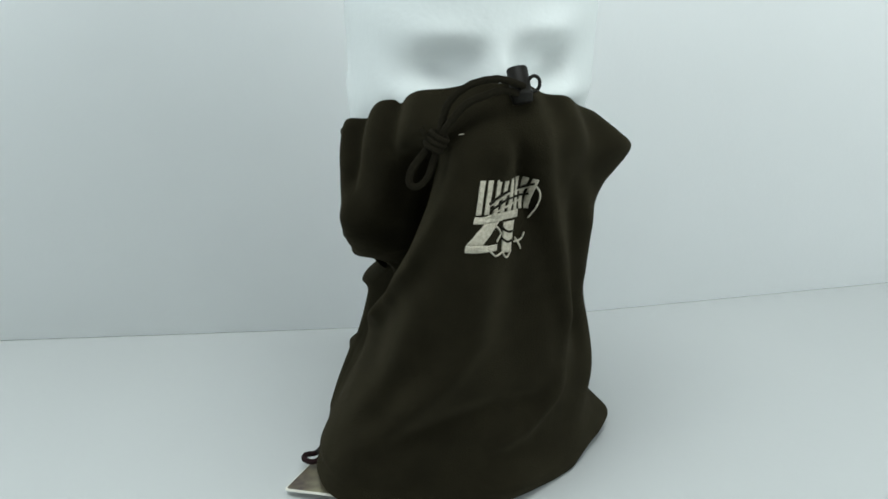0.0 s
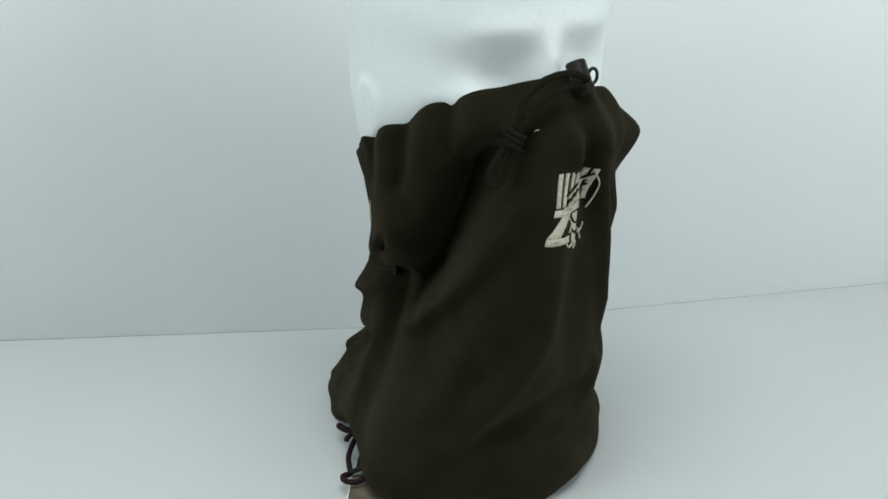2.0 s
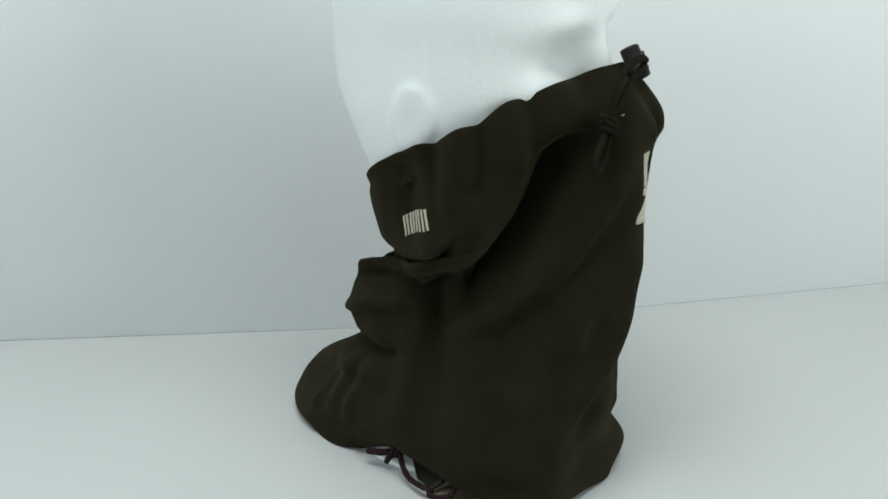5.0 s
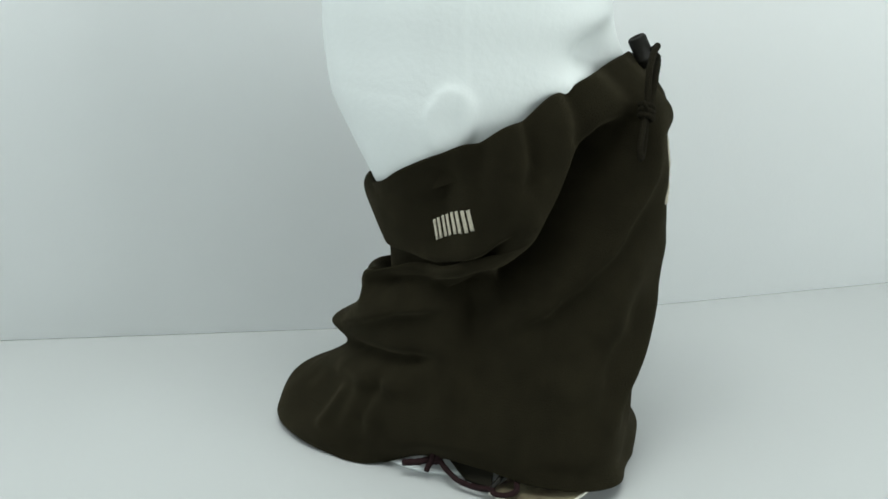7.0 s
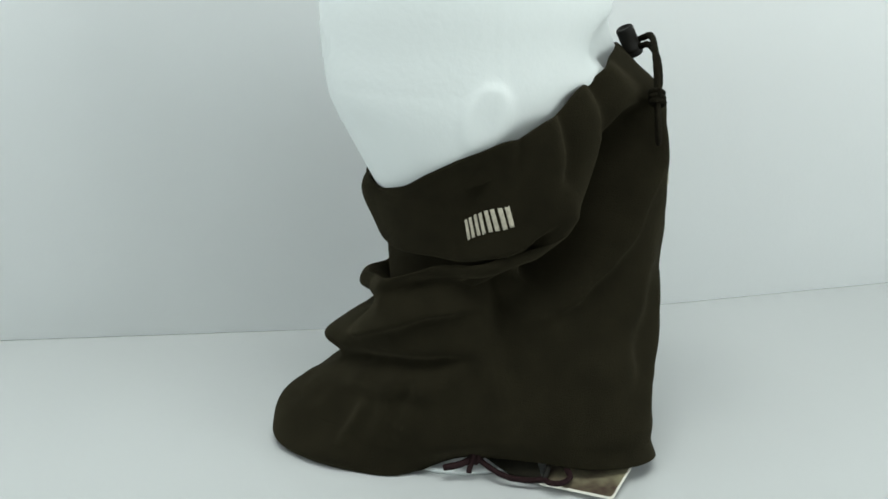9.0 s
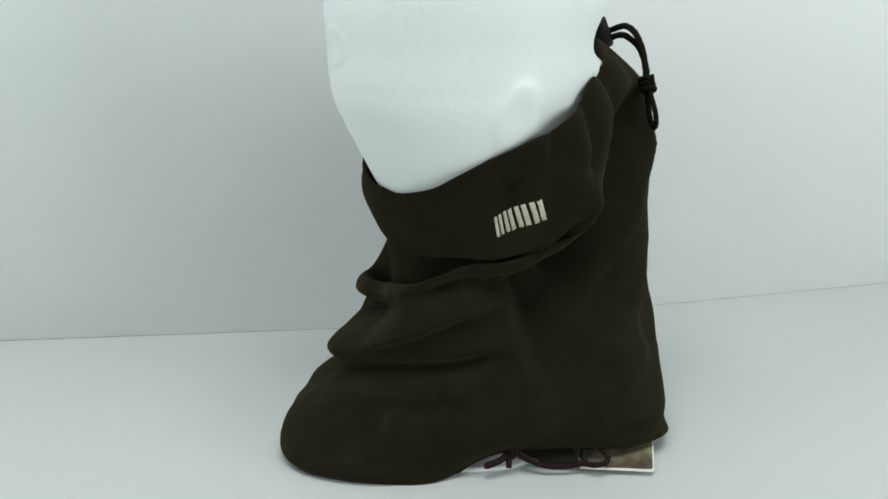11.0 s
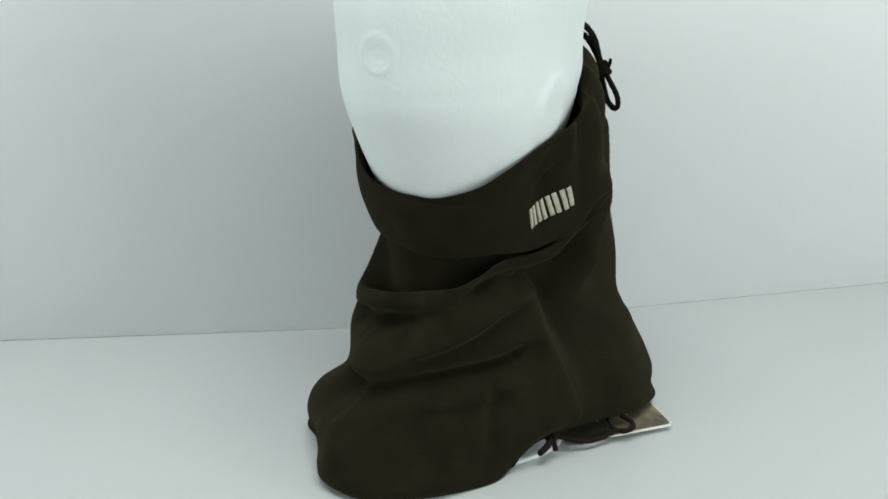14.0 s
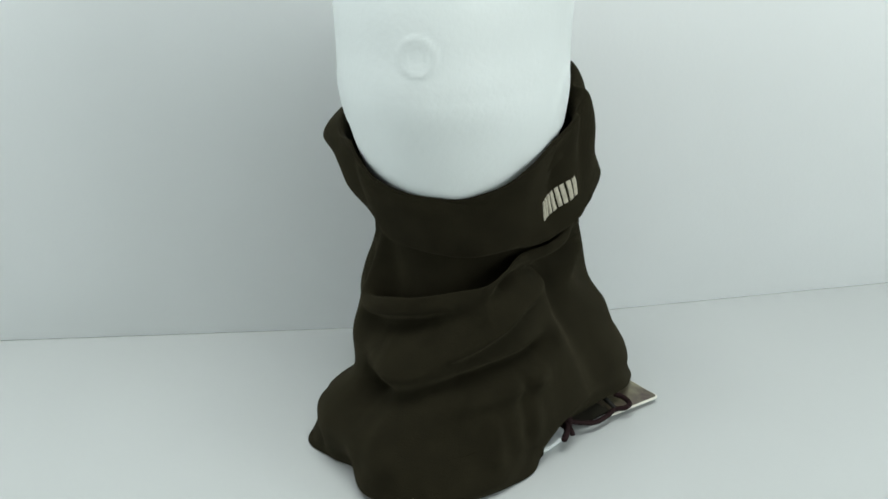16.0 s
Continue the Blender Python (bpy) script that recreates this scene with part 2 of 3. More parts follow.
# single drapes and creases: a path in azimuth and height, depth in metres (a crease is negative), breadth,
# and, where the cloth hangs over, by how many metres
DRAPES = [
    # lip under the collar that climbs to its shoulder, the slot above it, and the deep valley below
    ([(-108, 0.135), (-84, 0.140), (-68, 0.152), (-60, 0.170), (-57, 0.190)], 0.0058, 0.0088),
    ([(-150, 0.117), (-115, 0.120), (-92, 0.121), (-72, 0.122)], -0.0095, 0.0078),
    ([(-72, 0.112), (-58, 0.124), (-49, 0.141), (-39, 0.166), (-33, 0.190), (-28, 0.213), (-25, 0.236)], -0.0210, 0.0125),
    ([(-56, 0.119), (-46, 0.135), (-36, 0.160), (-30, 0.182), (-25, 0.204), (-22, 0.228)], -0.0310, 0.0058),
    # edge of the front drape
    ([(-64, 0.099), (-51, 0.113), (-41.5, 0.130), (-31.5, 0.156), (-25.5, 0.179), (-21, 0.200), (-18, 0.216)], 0.0140, 0.0060),
    # the front drape
    ([(3, 0.246), (6, 0.215), (10, 0.180), (16, 0.145), (22, 0.110), (23, 0.080)], 0.0062, 0.0065),
    ([(23, 0.080), (17, 0.058), (6, 0.043), (-10, 0.038)], 0.0055, 0.0075),
    ([(-7, 0.245), (-4, 0.205)], 0.0047, 0.0055),
    ([(-2, 0.242), (-1, 0.215), (3, 0.18)], -0.0070, 0.0045),
    ([(18, 0.200), (24, 0.160), (32, 0.115), (36, 0.075)], -0.0080, 0.0085),
    ([(14, 0.060), (-6, 0.066), (-20, 0.060), (-36, 0.043)], -0.0062, 0.0085),
    ([(-8, 0.170), (-12, 0.112), (-21, 0.086), (-36, 0.056), (-46, 0.036)], 0.0065, 0.0075),
    ([(-24, 0.150), (-31, 0.115), (-40, 0.082), (-46, 0.048)], 0.0040, 0.0080),
    ([(-22, 0.125), (-27, 0.095), (-38, 0.066), (-50, 0.040)], -0.0042, 0.0080),
    # folds round the nape
    ([(-172, 0.112), (-160, 0.108), (-146, 0.108)], 0.0030, 0.0070),
    ([(140, 0.062), (160, 0.067), (180, 0.071)], 0.0036, 0.0080),
    ([(150, 0.082), (166, 0.084), (182, 0.087)], 0.0030, 0.0080),
    ([(172, 0.080), (194, 0.086), (216, 0.097), (236, 0.107), (258, 0.112), (276, 0.112)], 0.0080, 0.0070, 0.004),
    ([(164, 0.094), (188, 0.099), (206, 0.109), (226, 0.119), (244, 0.126)], -0.0048, 0.0064),
    ([(178, 0.059), (192, 0.062), (215, 0.066), (240, 0.069), (266, 0.073)], -0.0092, 0.0052),
    ([(188, 0.050), (220, 0.054), (252, 0.056)], 0.0060, 0.0065),
    # soft gathers down the collar's shoulder
    ([(-56, 0.232), (-56, 0.205), (-60, 0.184)], -0.0045, 0.0052),
    ([(-38, 0.238), (-40, 0.210)], -0.0040, 0.0052),
    ([(-126, 0.060), (-133, 0.045), (-136, 0.020)], -0.0061, 0.0080),
    ([(-150, 0.045), (-152, 0.015)], 0.0054, 0.0070),
    ([(160, 0.045), (163, 0.012)], -0.0041, 0.0080),
    ([(190, 0.036), (176, 0.033), (164, 0.040)], -0.0045, 0.0060),
]


def head_radius(phi, z):
    """How far the foam head reaches out at an azimuth and height."""
    t = np.array(HEAD_RINGS) / 100
    a, f, b = (np.interp(z, t[:, 0], t[:, k]) for k in (1, 2, 3))
    w = np.radians(phi)
    deep = np.where(np.cos(w) > 0, f, b)
    lean = np.clip((z - 0.17) / 0.07, 0, 1)
    return 1 / np.sqrt((np.sin(w) / a) ** 2 + (np.cos(w) / deep) ** 2) + lean * (0.010 * np.cos(w) + 0.004 * np.sin(w))


def feature_rows():
    z = {n: np.array(a) / 100 for n, a, b in LINES if a}
    r = {n: np.array(b) / 100 for n, a, b in LINES if a}
    z["lip"], r["lip"] = z["rim"] - 0.003, r["rim"] - 0.005
    z["inside"], r["inside"] = z["rim"] - 0.020, r["rim"] - 0.006
    z["hem_edge"], r["hem_edge"] = z["hem"] - 0.0006, r["hem"] - 0.0002
    z["hem_turn"], r["hem_turn"] = z["hem"] + 0.0003, r["hem"] - 0.0024
    z["lining"], r["lining"] = z["hem"] + 0.025, r["hem"] - 0.012
    # the upper fold stands off the neck like a cowl, except under the face
    d = np.abs((np.arange(AZ) * 360 / AZ - 180 + 150 + 180) % 360 - 180)
    w = np.clip((91 - d) / 20, 0, 1)
    z["neck_foot"] = w * (z["upper_fold"] - 0.018) + (1 - w) * (z["neck_pinch"] + z["upper_fold"]) / 2
    r["neck_foot"] = w * (r["neck_pinch"] - 0.001) + (1 - w) * (r["neck_pinch"] + r["upper_fold"]) / 2
    z["fold_belly"] = w * (z["upper_fold"] - 0.008) + (1 - w) * (z["upper_fold"] + z["upper_crease"]) / 2
    r["fold_belly"] = w * (r["upper_fold"] + 0.001) + (1 - w) * (r["upper_fold"] + r["upper_crease"]) / 2
    z["upper_fold"], r["upper_fold"] = z["upper_fold"] + 0.001 * w, r["upper_fold"] - 0.006 * w
    z["upper_crease"] = np.minimum(z["upper_crease"], z["fold_belly"] - 0.006)
    return [z[n] for n, _, _ in LINES], [r[n] for n, _, _ in LINES]


ROW_Z, ROW_R = feature_rows()


def around(row, phi):
    """A feature line's value at the azimuth phi (degrees; 0 is the face, 180 the nape)."""
    u = ((np.asarray(phi, float) + 180) % 360) / 360 * AZ
    i = np.floor(u).astype(int)
    return catmull(row[(i - 1) % AZ], row[i % AZ], row[(i + 1) % AZ], row[(i + 2) % AZ], u - i)


def snood_rz(phi, s):
    """Radius and height of the cloth at azimuth phi, s feature lines down from the inside."""
    s = np.clip(np.asarray(s, float), 0, len(LINES) - 1.001)
    k = np.floor(s).astype(int)
    zs = np.array([around(row, phi) for row in ROW_Z])
    rs = np.array([around(row, phi) for row in ROW_R])
    j = np.arange(np.size(phi))
    pick = [np.clip(k + d, 0, len(LINES) - 1) for d in (-1, 0, 1, 2)]
    z = catmull(*[zs[q, j] for q in pick], s - k)
    r = catmull(*[rs[q, j] for q in pick], s - k)
    # gathers of the drawn rim, strongest beside the cord lock
    rim = np.exp(-((s - 2.4) / 1.2) ** 2)
    side = np.exp(-((((phi + 55 + 180) % 360) - 180) / 31.0) ** 4)
    puff = 2 * np.sqrt(np.sin(np.pi * (phi + 75.0) / 18.7) ** 2 + 0.05) - 1.25
    g = 0.35 * np.exp(-((phi - 20) / 25.0) ** 2) * np.sin(np.radians(phi * 20 + 60 * np.sin(np.radians(phi * 5))))
    r = r + rim * (0.0044 * side * puff + 0.0060 * g)
    z = z + rim * (0.0042 * side * puff + 0.0050 * g)
    outer = np.clip((s - 2.5) / 1.0, 0, 1) * np.clip((len(LINES) - 4.2 - s) / 0.6 + 0.4, 0, 1)
    down_by = np.zeros(np.shape(phi))
    for path, amp, width, *over in DRAPES:
        d, along = np.full(np.shape(phi), 9.0), np.zeros(np.shape(phi))
        spans = [math.hypot((p1 - p0) * 0.0017, z1 - z0) for (p0, z0), (p1, z1) in zip(path[:-1], path[1:])]
        for k, ((p0, z0), (p1, z1)) in enumerate(zip(path[:-1], path[1:])):
            ax, az = ((phi - p0 + 180) % 360 - 180) * 0.0017, z - z0
            bx, bz = (p1 - p0) * 0.0017, z1 - z0
            u = np.clip((ax * bx + az * bz) / (bx * bx + bz * bz), 0, 1)
            q = np.hypot(ax - u * bx, az - u * bz)
            along = np.where(q < d, (sum(spans[:k]) + u * spans[k]) / sum(spans), along)
            d = np.minimum(d, q)
        fade = np.clip(np.minimum(along, 1 - along) / 0.22 + 0.15, 0, 1)
        below = np.clip(s - 7.0, 0, 1) if max(b for a, b in path) < 0.13 else 1.0
        w = outer * below * fade * np.exp(-(d / width) ** 2)
        r = r + amp * w
        if over:
            down_by = down_by + over[0] * w
    r = r - outer * 0.0005 * np.exp(-((phi + 84) / 1.0) ** 2) * np.clip((s - 9.5) / 1.5, 0, 1)
    # the cloth lies outside the head
    r = np.maximum(r, head_radius(phi, z) + np.where(s < 2, 0.0015, 0.0035))
    return r, z - down_by


def snood_point(phi, s):
    phi, s = np.atleast_1d(phi).astype(float), np.atleast_1d(s).astype(float)
    r, z = snood_rz(phi, s)
    a = np.radians(phi)
    return np.stack([r * np.sin(a), -r * np.cos(a), z], -1)


def cloth_point(phi, s):
    """A point of the cloth with its small unevenness."""
    verts = snood_point(phi, s)
    for v in verts:
        q = Vector(v) * 55
        k = 0.0006 * noise.noise(q) + 0.0013 * noise.noise(q * 0.4)
        h = math.hypot(v[0], v[1])
        v[0] += v[0] / h * k
        v[1] += v[1] / h * k
    return verts


def height_to_s(phi, z, lo, hi):
    """Where along the cloth, between the lines lo and hi, the height z lies."""
    ss = np.linspace(lo, hi, 120)
    zz = snood_rz(np.full(120, float(phi)), ss)[1]
    return ss[int(np.argmin(np.abs(zz - z)))]


def build_snood():
    snood = tagged(new("fleece_snood"), "dark olive fleece neck snood pulled over a foam head", "snood")
    m, rows = 320, 230
    phi = np.linspace(-180, 180, m, endpoint=False)
    verts = np.concatenate([cloth_point(phi, np.full(m, s)) for s in np.linspace(0, len(LINES) - 1, rows)])
    verts[:, 2] = np.maximum(verts[:, 2], 0.0008)
    mesh_object("cloth", verts, grid_faces(rows, m, True), FLEECE, snood)
    return snood


def stitched(name, snood, corners, lo, hi, label=""):
    """A raised patch of stitching on the cloth; corners in (azimuth, height in metres)."""
    n, m = 7, 9
    (a, za), (b, zb), (c, zc), (d, zd) = corners
    top, low = [], []
    for i in range(n):
        for j in range(m):
            u, v = i / (n - 1), j / (m - 1)
            p = (1 - u) * ((1 - v) * a + v * d) + u * ((1 - v) * b + v * c)
            z = (1 - u) * ((1 - v) * za + v * zd) + u * ((1 - v) * zb + v * zc)
            q = cloth_point(p, height_to_s(p, z, lo, hi))[0]
            o = np.array([q[0], q[1], 0]) / math.hypot(q[0], q[1])
            edge = i in (0, n - 1) or j in (0, m - 1)
            top.append(q + o * (0.0004 if edge else 0.0009))
            low.append(q - o * 0.001)
    faces = grid_faces(n, m, False)
    ring = [j for j in range(m)] + [i * m + m - 1 for i in range(1, n)] + [(n - 1) * m + j for j in range(m - 2, -1, -1)] + [i * m for i in range(n - 2, 0, -1)]
    k = n * m
    faces += [(ring[i], ring[(i + 1) % len(ring)], ring[(i + 1) % len(ring)] + k, ring[i] + k) for i in range(len(ring))]
    return mesh_object(name, top + low, faces, THREAD, snood, label)


SNOOD = build_snood()


def add_tube(name, parent, points, radius, material, label="", flat=1.0, sides=10):
    v, f = tube(points, radius, sides, 8, flat)
    return mesh_object(name, v, f, material, parent, label)


def stitch_row(snood, x0, x1, z0, z1, drop, lean, count, lo, hi):
    """A row of upright stitched bars, two to each mark, that climbs from z0 to z1."""
    step = (x1 - x0) / count
    for k in range(count):
        for u, w in ((0.05, 0.30), (0.52, 0.30)):
            a, b = x0 + step * (k + u), x0 + step * (k + u + w)
            za, zb = z0 + (z1 - z0) * (k + u) / count, z0 + (z1 - z0) * (k + u + w) / count
            stitched("stitched_bar", snood, ((a + lean, za), (b + lean, zb), (b, zb - drop), (a, za - drop)), lo, hi, "cream embroidered bar")


def build_stitching(snood):
    # small mark on the collar at the side of the neck
    stitch_row(snood, -97.5, -76.5, 0.1635, 0.1760, 0.0125, -2.0, 4, 2.2, 4.0)
    # large mark on the chest
    stitch_row(snood, -12.8, 4.0, 0.2095, 0.2040, 0.0185, 1.2, 4, 3, 10)
    stitched("stitched_bar", snood, ((-12.8, 0.1900), (-0.2, 0.1872), (-0.6, 0.1832), (-13.2, 0.1858)), 3, 10, "cream embroidered bar")
    stitched("stitched_bar", snood, ((-10.6, 0.1850), (-6.5, 0.1840), (-11.0, 0.1725), (-14.9, 0.1735)), 3, 10, "cream embroidered bar")
    stitched("stitched_bar", snood, ((-14.9, 0.1735), (-7.0, 0.1715), (-7.2, 0.1680), (-15.2, 0.1695)), 3, 10, "cream embroidered bar")
    stitched("stitched_bar", snood, ((-5.2, 0.1830), (-1.6, 0.1822), (-2.6, 0.1640), (-5.8, 0.1650)), 3, 10, "cream embroidered bar")
    # curved outline stitches round the mark
    for pts in ([(3.6, 0.203), (5.2, 0.196), (5.0, 0.188), (3.0, 0.181)], [(-9.0, 0.194), (-4.5, 0.1985), (0.5, 0.1975), (3.4, 0.2005)],
                [(-8.6, 0.190), (-4.0, 0.1925), (1.0, 0.1915)], [(-9.5, 0.1705), (-7.6, 0.1655), (-5.2, 0.1665)],
                [(-5.6, 0.1655), (-4.0, 0.1618), (-2.6, 0.1650)], [(-1.6, 0.1690), (0.8, 0.1700), (1.8, 0.1735)],
                [(-1.4, 0.1720), (0.2, 0.1665), (0.7, 0.1640)], [(-7.6, 0.1825), (-6.0, 0.1775), (-7.2, 0.1730)]):
        line = []
        for p, z in pts:
            q = cloth_point(p, height_to_s(p, z, 3, 10))[0]
            line.append(q * np.array([1 + 0.0007 / math.hypot(q[0], q[1])] * 2 + [1]))
        add_tube("outline_stitch", snood, line, 0.00055, THREAD, "cream outline stitch", sides=6)
    for pts in ([(-9.4, 0.1965), (-5.0, 0.2010), (0.0, 0.1998), (3.6, 0.2030)], [(-9.0, 0.1922), (-4.2, 0.1955), (1.4, 0.1945), (3.0, 0.1955)],
                [(-6.2, 0.1812), (-4.0, 0.1770), (-1.8, 0.1760)], [(-6.0, 0.1745), (-4.0, 0.1712), (-2.0, 0.1706)]):
        line = []
        for p, z in pts:
            q = cloth_point(p, height_to_s(p, z, 3, 10))[0]
            line.append(q * np.array([1 + 0.0010 / math.hypot(q[0], q[1])] * 2 + [1]))
        add_tube("dark_stitch", snood, line, 0.0007, FLEECE_IN, "dark olive stitch over the mark", sides=6)
    q = cloth_point(-16.4, height_to_s(-16.4, 0.232, 2.4, 5))[0]
    q = q * np.array([1 + 0.002 / math.hypot(q[0], q[1])] * 2 + [1])
    add_tube("loose_thread", snood, [q, q + np.array([0.0015, -0.0008, 0.0006]), q + np.array([0.003, -0.0006, 0.0004])], 0.0003, THREAD, "pale loose thread", sides=6)


def build_cords(snood):
    # cord lock at the front of the rim
    top, low = Vector((0.0005, -0.1105, 0.2655)), Vector((0.0015, -0.1195, 0.2470))
    d = (top - low).normalized()
    a = d.cross(Vector((1, 0, 0))).normalized()
    b = d.cross(a)
    prof = [(0, 0.0042), (0.0006, 0.0056), (0.004, 0.0060), (0.0042, 0.0064), (0.0062, 0.0064), (0.0064, 0.0058), (0.0190, 0.0058), (0.0200, 0.0052), (0.0203, 0.0040), (0.0192, 0.0034)]
    verts = [low + d * h + (a * math.cos(w) + b * math.sin(w)) * r for h, r in prof for w in [2 * math.pi * k / 20 for k in range(20)]]
    faces = grid_faces(len(prof), 20, True) + [tuple(range(20))[::-1], tuple(range(180, 200))]
    lock = mesh_object("cord_lock", verts, faces, PLASTIC, snood, "black plastic barrel cord lock")
    c = low + d * 0.011
    ring = [c + Vector((0.0075, -0.001, 0)) + Vector((0.0035 * math.cos(w), -0.001, 0.0042 * math.sin(w))) for w in [2 * math.pi * k / 12 for k in range(13)]]
    add_tube("lock_eye", lock, ring, 0.0010, PLASTIC)
    # two strands to the knot, the knot's turns, and the hanging loop
    add_tube("cord", snood, [(0.006, -0.116, 0.2535), (-0.004, -0.1225, 0.2590), (-0.0155, -0.1225, 0.2620), (-0.029, -0.1195, 0.2590), (-0.0395, -0.1170, 0.2500), (-0.0440, -0.1165, 0.2370), (-0.0455, -0.1160, 0.2315)], 0.0021, CORD, "olive drawcord")
    add_tube("cord", snood, [(0.003, -0.119, 0.2500), (-0.0095, -0.1225, 0.2555), (-0.020, -0.1230, 0.2540), (-0.0317, -0.1215, 0.2490), (-0.0404, -0.1195, 0.2390), (-0.0450, -0.1170, 0.2315)], 0.0021, CORD, "olive drawcord")
    k = Vector((-0.0465, -0.1160, 0.2290))
    along = Vector((-0.5, 0.05, -0.86)).normalized()
    side = along.cross(Vector((0.3, 1, 0))).normalized()
    out = along.cross(side)
    for h in (-0.0032, 0.0, 0.0032):
        pts = [k + along * (h + 0.0008 * math.sin(w)) + side * (0.0046 * math.cos(w)) + out * (0.0036 * math.sin(w)) for w in [2 * math.pi * i / 12 for i in range(13)]]
        add_tube("knot_turn", snood, pts, 0.0018, CORD, "knotted olive drawcord")
    add_tube("cord_end", snood, [k + side * 0.003, k - side * 0.006 + out * 0.001, k - side * 0.011 - along * 0.003], 0.0012, CORD, "short cord end")
    e = Vector((-0.0590, -0.1130, 0.2050))
    pts = [k + side * 0.0015, k.lerp(e, 0.35) + side * 0.0034, k.lerp(e, 0.75) + side * 0.0050, e + side * 0.0022, e - side * 0.0022, k.lerp(e, 0.75) - side * 0.0046, k.lerp(e, 0.35) - side * 0.0030, k - side * 0.0015]
    add_tube("cord_loop", snood, pts, 0.0021, CORD, "hanging loop of olive drawcord", flat=0.8)
    # lower drawcord that peeps out under the hem
    add_tube("hem_cord", snood, [(-0.068, -0.006, 0.016), (-0.0740, 0.0030, 0.0145), (-0.0786, 0.0042, 0.0120), (-0.0915, -0.0069, 0.0070), (-0.0987, -0.0194, 0.0060), (-0.1037, -0.0287, 0.0078), (-0.1105, -0.0310, 0.0088), (-0.1128, -0.0375, 0.0092), (-0.1085, -0.0440, 0.0100), (-0.1010, -0.0440, 0.0125)], 0.0018, CORD_RED, "dark maroon cord")
    add_tube("hem_cord", snood, [(-0.0746, 0.0075, 0.0135), (-0.0770, -0.0020, 0.0150), (-0.0740, -0.0100, 0.0165)], 0.0015, CORD_RED, "dark maroon cord")
    add_tube("hem_cord", snood, [(-0.1040, -0.0289, 0.0085), (-0.0985, -0.0330, 0.0115), (-0.0914, -0.0369, 0.0150)], 0.0017, PLASTIC, "black cord")
    # the knot in the lower cord and its two cut ends
    knot = Vector((-0.0755, 0.0085, 0.0130))
    for h, r in ((-0.0020, 0.0028), (0.0012, 0.0032)):
        ring = [knot + Vector((0.0028 * math.cos(w), h + 0.0008 * math.sin(2 * w), r * math.sin(w))) for w in [2 * math.pi * i / 12 for i in range(13)]]
        add_tube("knot_turn", snood, ring, 0.0017, CORD_RED, "knotted maroon cord")
    add_tube("cord_end", snood, [knot, (-0.0780, 0.0180, 0.0112), (-0.0776, 0.0285, 0.0100)], 0.0022, CORD_RED, "cut end of maroon cord")
    add_tube("cord_end", snood, [knot, (-0.0800, 0.0120, 0.0090), (-0.0812, 0.0130, 0.0060)], 0.0018, CORD_RED, "cut end of maroon cord")
    # folded cloth label and printed swing card
    bm = bmesh.new()
    vs = [bm.verts.new(v) for v in ((-0.066, 0.004, 0.0125), (-0.088, -0.012, 0.0045), (-0.1005, -0.0285, 0.0060), (-0.078, -0.030, 0.0160), (-0.060, -0.010, 0.018))]
    bm.faces.new(vs)
    ex = bmesh.ops.extrude_face_region(bm, geom=bm.faces[:])
    for v in [g for g in ex["geom"] if isinstance(g, bmesh.types.BMVert)]:
        v.co.z += 0.0012
    part("cloth_label", bm, FLEECE_IN, snood, "folded dark olive cloth label")
    build_card(snood)


def build_card(snood):
    o, u, v = Vector((-0.1305, -0.0635, 0.0036)), Vector((0.0290, 0.0375, 0.0)), Vector((0.036, -0.0290, 0.004))
    card = None
    for name, lift, inset, thick, mat, label in (("swing_card", 0.0, 0.0, 0.0012, PAPER, "printed swing card with a pale edge"), ("card_print", 0.0013, 0.0009, 0.0003, CAMO, "camouflage-coloured printed face")):
        uu, vv = u.normalized() * inset, v.normalized() * inset
        c = []
        for p, su, sv in ((o, 1, 1), (o + u, -1, 1), (o + u + v, -1, -1), (o + v, 1, -1)):
            q = p + uu * su + vv * sv
            r = 0.0022
            du, dv = u.normalized() * (r * su), v.normalized() * (r * sv)
            arc = [q + du + dv - du * math.cos(w) - dv * math.sin(w) for w in (0, 0.52, 1.05, 1.57)]
            c += arc if su * sv > 0 else arc[::-1]
        n = len(c)
        z = Vector((0, 0, lift))
        verts = [p + z for p in c] + [p + z + Vector((0, 0, thick)) for p in c]
        faces = [tuple(range(n))[::-1], tuple(range(n, 2 * n))] + [(i, (i + 1) % n, (i + 1) % n + n, i + n) for i in range(n)]
        ob = mesh_object(name, verts, faces, mat, card or snood, label, smooth=False)
        card = card or ob


build_stitching(SNOOD)
build_cords(SNOOD)


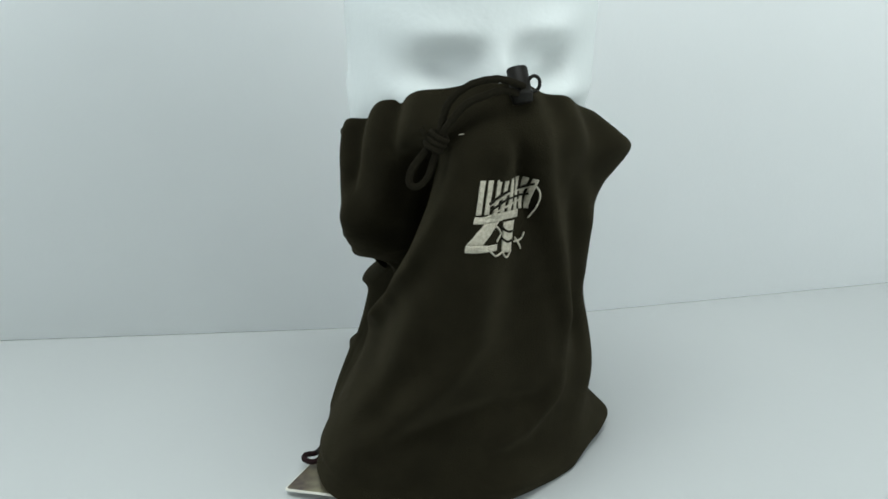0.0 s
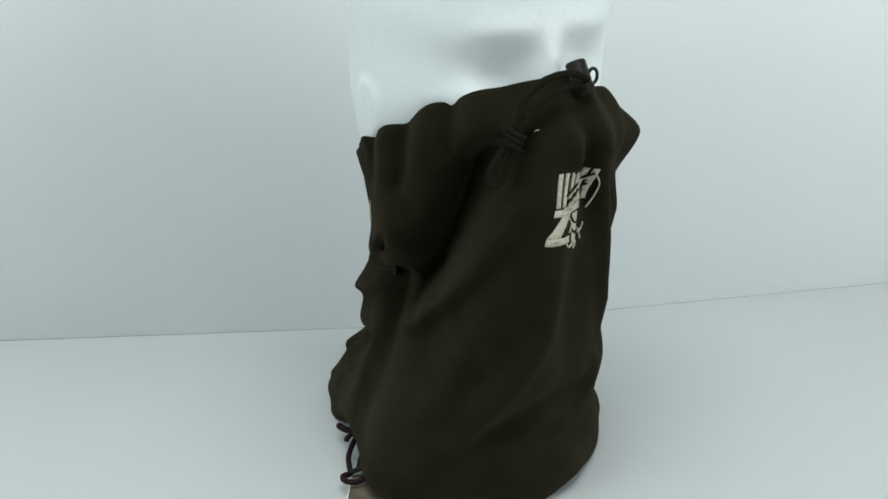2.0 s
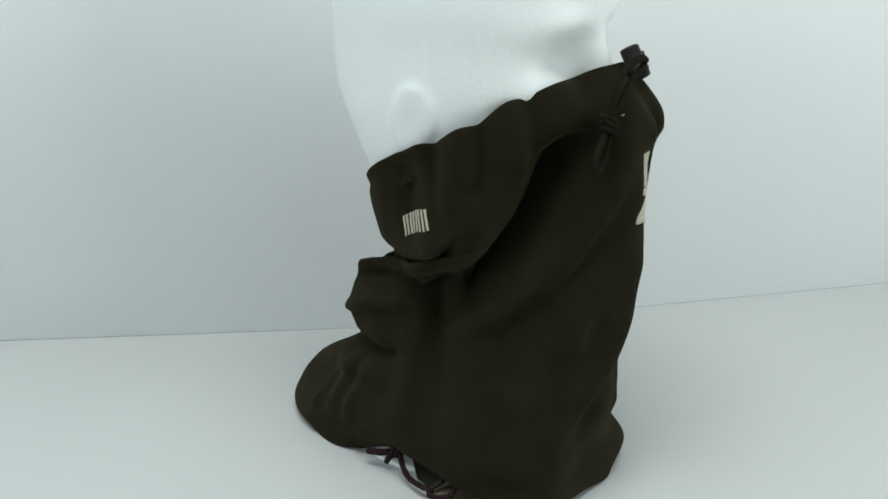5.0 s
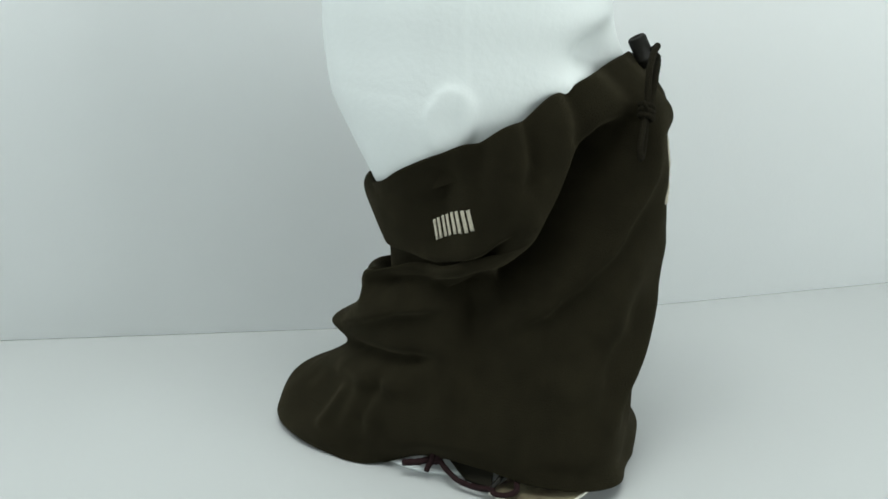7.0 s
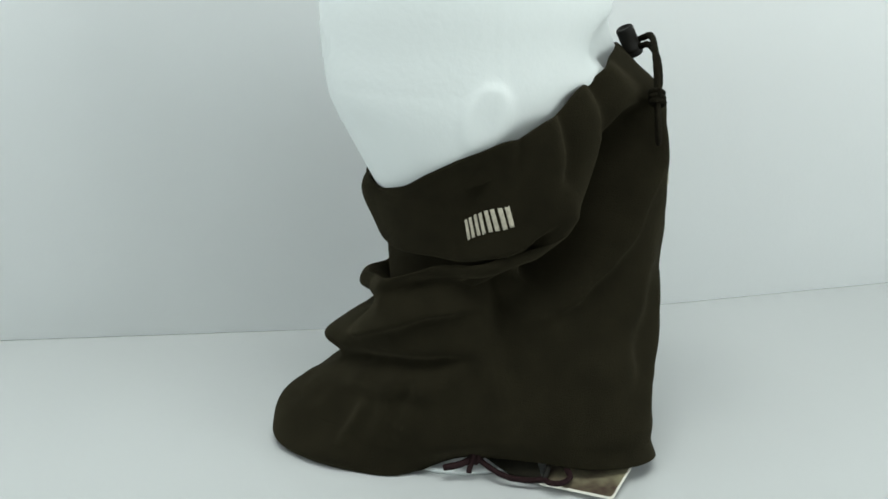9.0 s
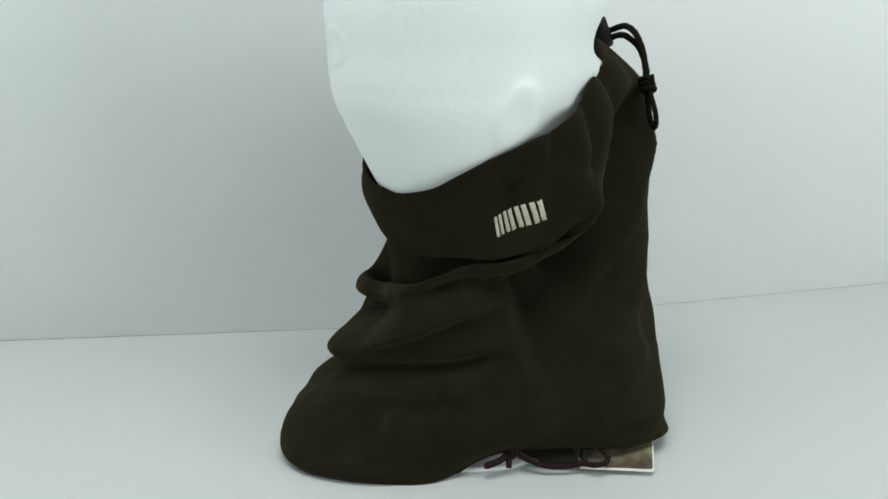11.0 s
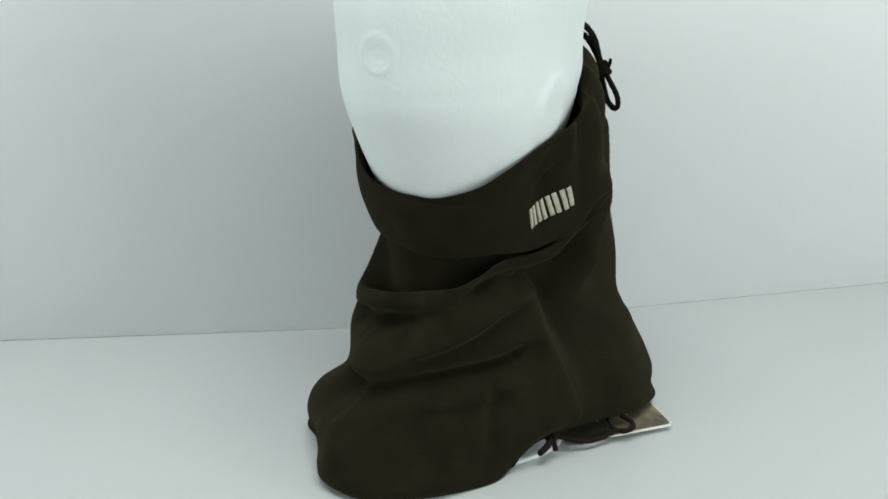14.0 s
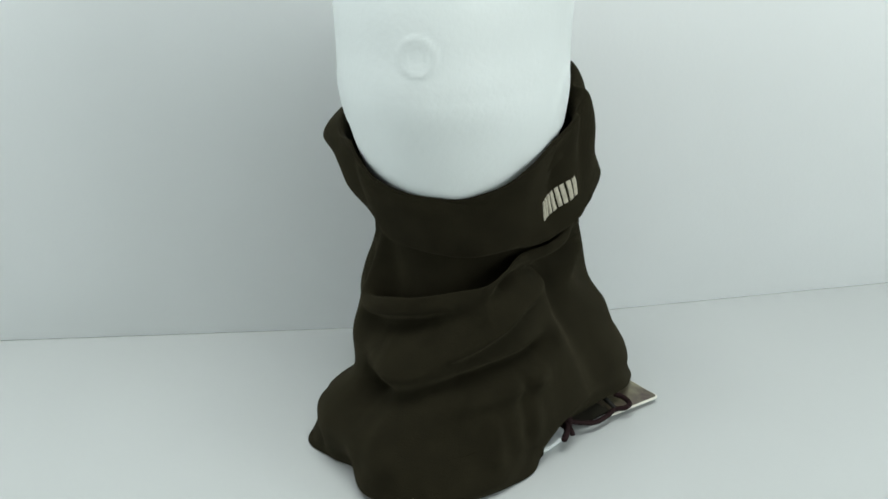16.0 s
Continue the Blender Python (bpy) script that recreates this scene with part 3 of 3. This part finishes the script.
# ---- the foam head ----
def build_head():
    rings = np.array(HEAD_RINGS) / 100
    n, m = 220, 240
    verts = []
    for i in range(n):
        u = i / (n - 1) * (len(rings) - 1)
        k = min(int(u), len(rings) - 2)
        q = [rings[min(max(k + d, 0), len(rings) - 1)] for d in (-1, 0, 1, 2)]
        z, a, f, b = catmull(*q, u - k)
        for j in range(m):
            w = 2 * math.pi * j / m
            x, y = a * math.sin(w), -math.cos(w)
            y *= f if y < 0 else b
            if y < 0 and z > 0.18:
                x, y = (q * (1 + 0.065 * min((z - 0.18) / 0.03, 1) * math.sin(2 * w) ** 2) for q in (x, y))
            if y > 0:
                x, y = (q * (1 - 0.05 * math.sin(2 * w) ** 2) for q in (x, y))
            # face relief: sockets, lids, nose, cheekbones; ears; moulding seam; round mark at the back
            if y < 0:
                fx = x + 0.008
                ax = abs(fx)
                y += 0.0105 * math.exp(-((ax - 0.029) / 0.015) ** 2 - ((z - 0.262) / 0.013) ** 2)
                y -= 0.0085 * math.exp(-((ax - 0.036) / 0.015) ** 2 - ((z - 0.2430) / 0.0085) ** 2)
                y += 0.0065 * math.exp(-((ax - 0.036) / 0.016) ** 2 - ((z - 0.2325) / 0.0045) ** 2)
                y -= 0.004 * math.exp(-((ax - 0.030) / 0.022) ** 2 - ((z - 0.280) / 0.009) ** 2)
                y -= 0.020 * math.exp(-(fx / 0.010) ** 2 - ((z - 0.235) / 0.022) ** 2)
                y -= 0.006 * math.exp(-(fx / 0.009) ** 2 - ((z - 0.262) / 0.018) ** 2)
            else:
                d = math.hypot(x + 0.001, z - 0.266)
                y += 0.0012 * math.exp(-((d - 0.0105) / 0.0011) ** 2)
                y += 0.0007 * math.exp(-((d - 0.0070) / 0.0010) ** 2)
                y += 0.0012 * math.exp(-((x - 0.005 - 0.006 * math.sin(z * 600)) / 0.0012) ** 2 - ((z - 0.213) / 0.006) ** 2)
            e = math.hypot((y - 0.006) / 0.016, (z - 0.226) / 0.022)
            ear = 0.0019 * math.exp(-(max(e - 0.8, 0) / 0.20) ** 2) - 0.0013 * math.exp(-(e / 0.5) ** 2)
            seam = 0.0009 * math.exp(-((y + 0.001) / 0.0009) ** 2)
            side = max(0.0, abs(x) / (a + 1e-6) - 0.6) / 0.4
            x += math.copysign((ear + seam) * side, x)
            lean = min(max((z - 0.17) / 0.07, 0), 1)
            verts.append((x + 0.004 * lean, y - 0.010 * lean, z))
    faces = grid_faces(n, m, True) + [tuple(range(m))[::-1], tuple(range((n - 1) * m, n * m))]
    head = mesh_object("display_head", verts, faces, FOAM)
    return tagged(head, "white polystyrene foam display head standing on the table", "mannequin head")


HEAD = build_head()


def motions():
    turn = [(0.0, 17.0), (1.0, 26.7), (2.0, 36.3), (3.0, 45.9), (4.0, 55.6), (5.2, 67.6), (6.5, 80.4), (7.5, 90.0), (9.0, 103.8),
            (10.2, 114.9), (11.5, 126.4), (12.5, 135.6), (13.5, 144.6), (14.5, 153.4), (16.0, 166.5)]
    for thing in (HEAD, SNOOD):
        walk(thing, [(t, pose(0, 0, 0, 0, 0, a)) for t, a in turn])


motions()
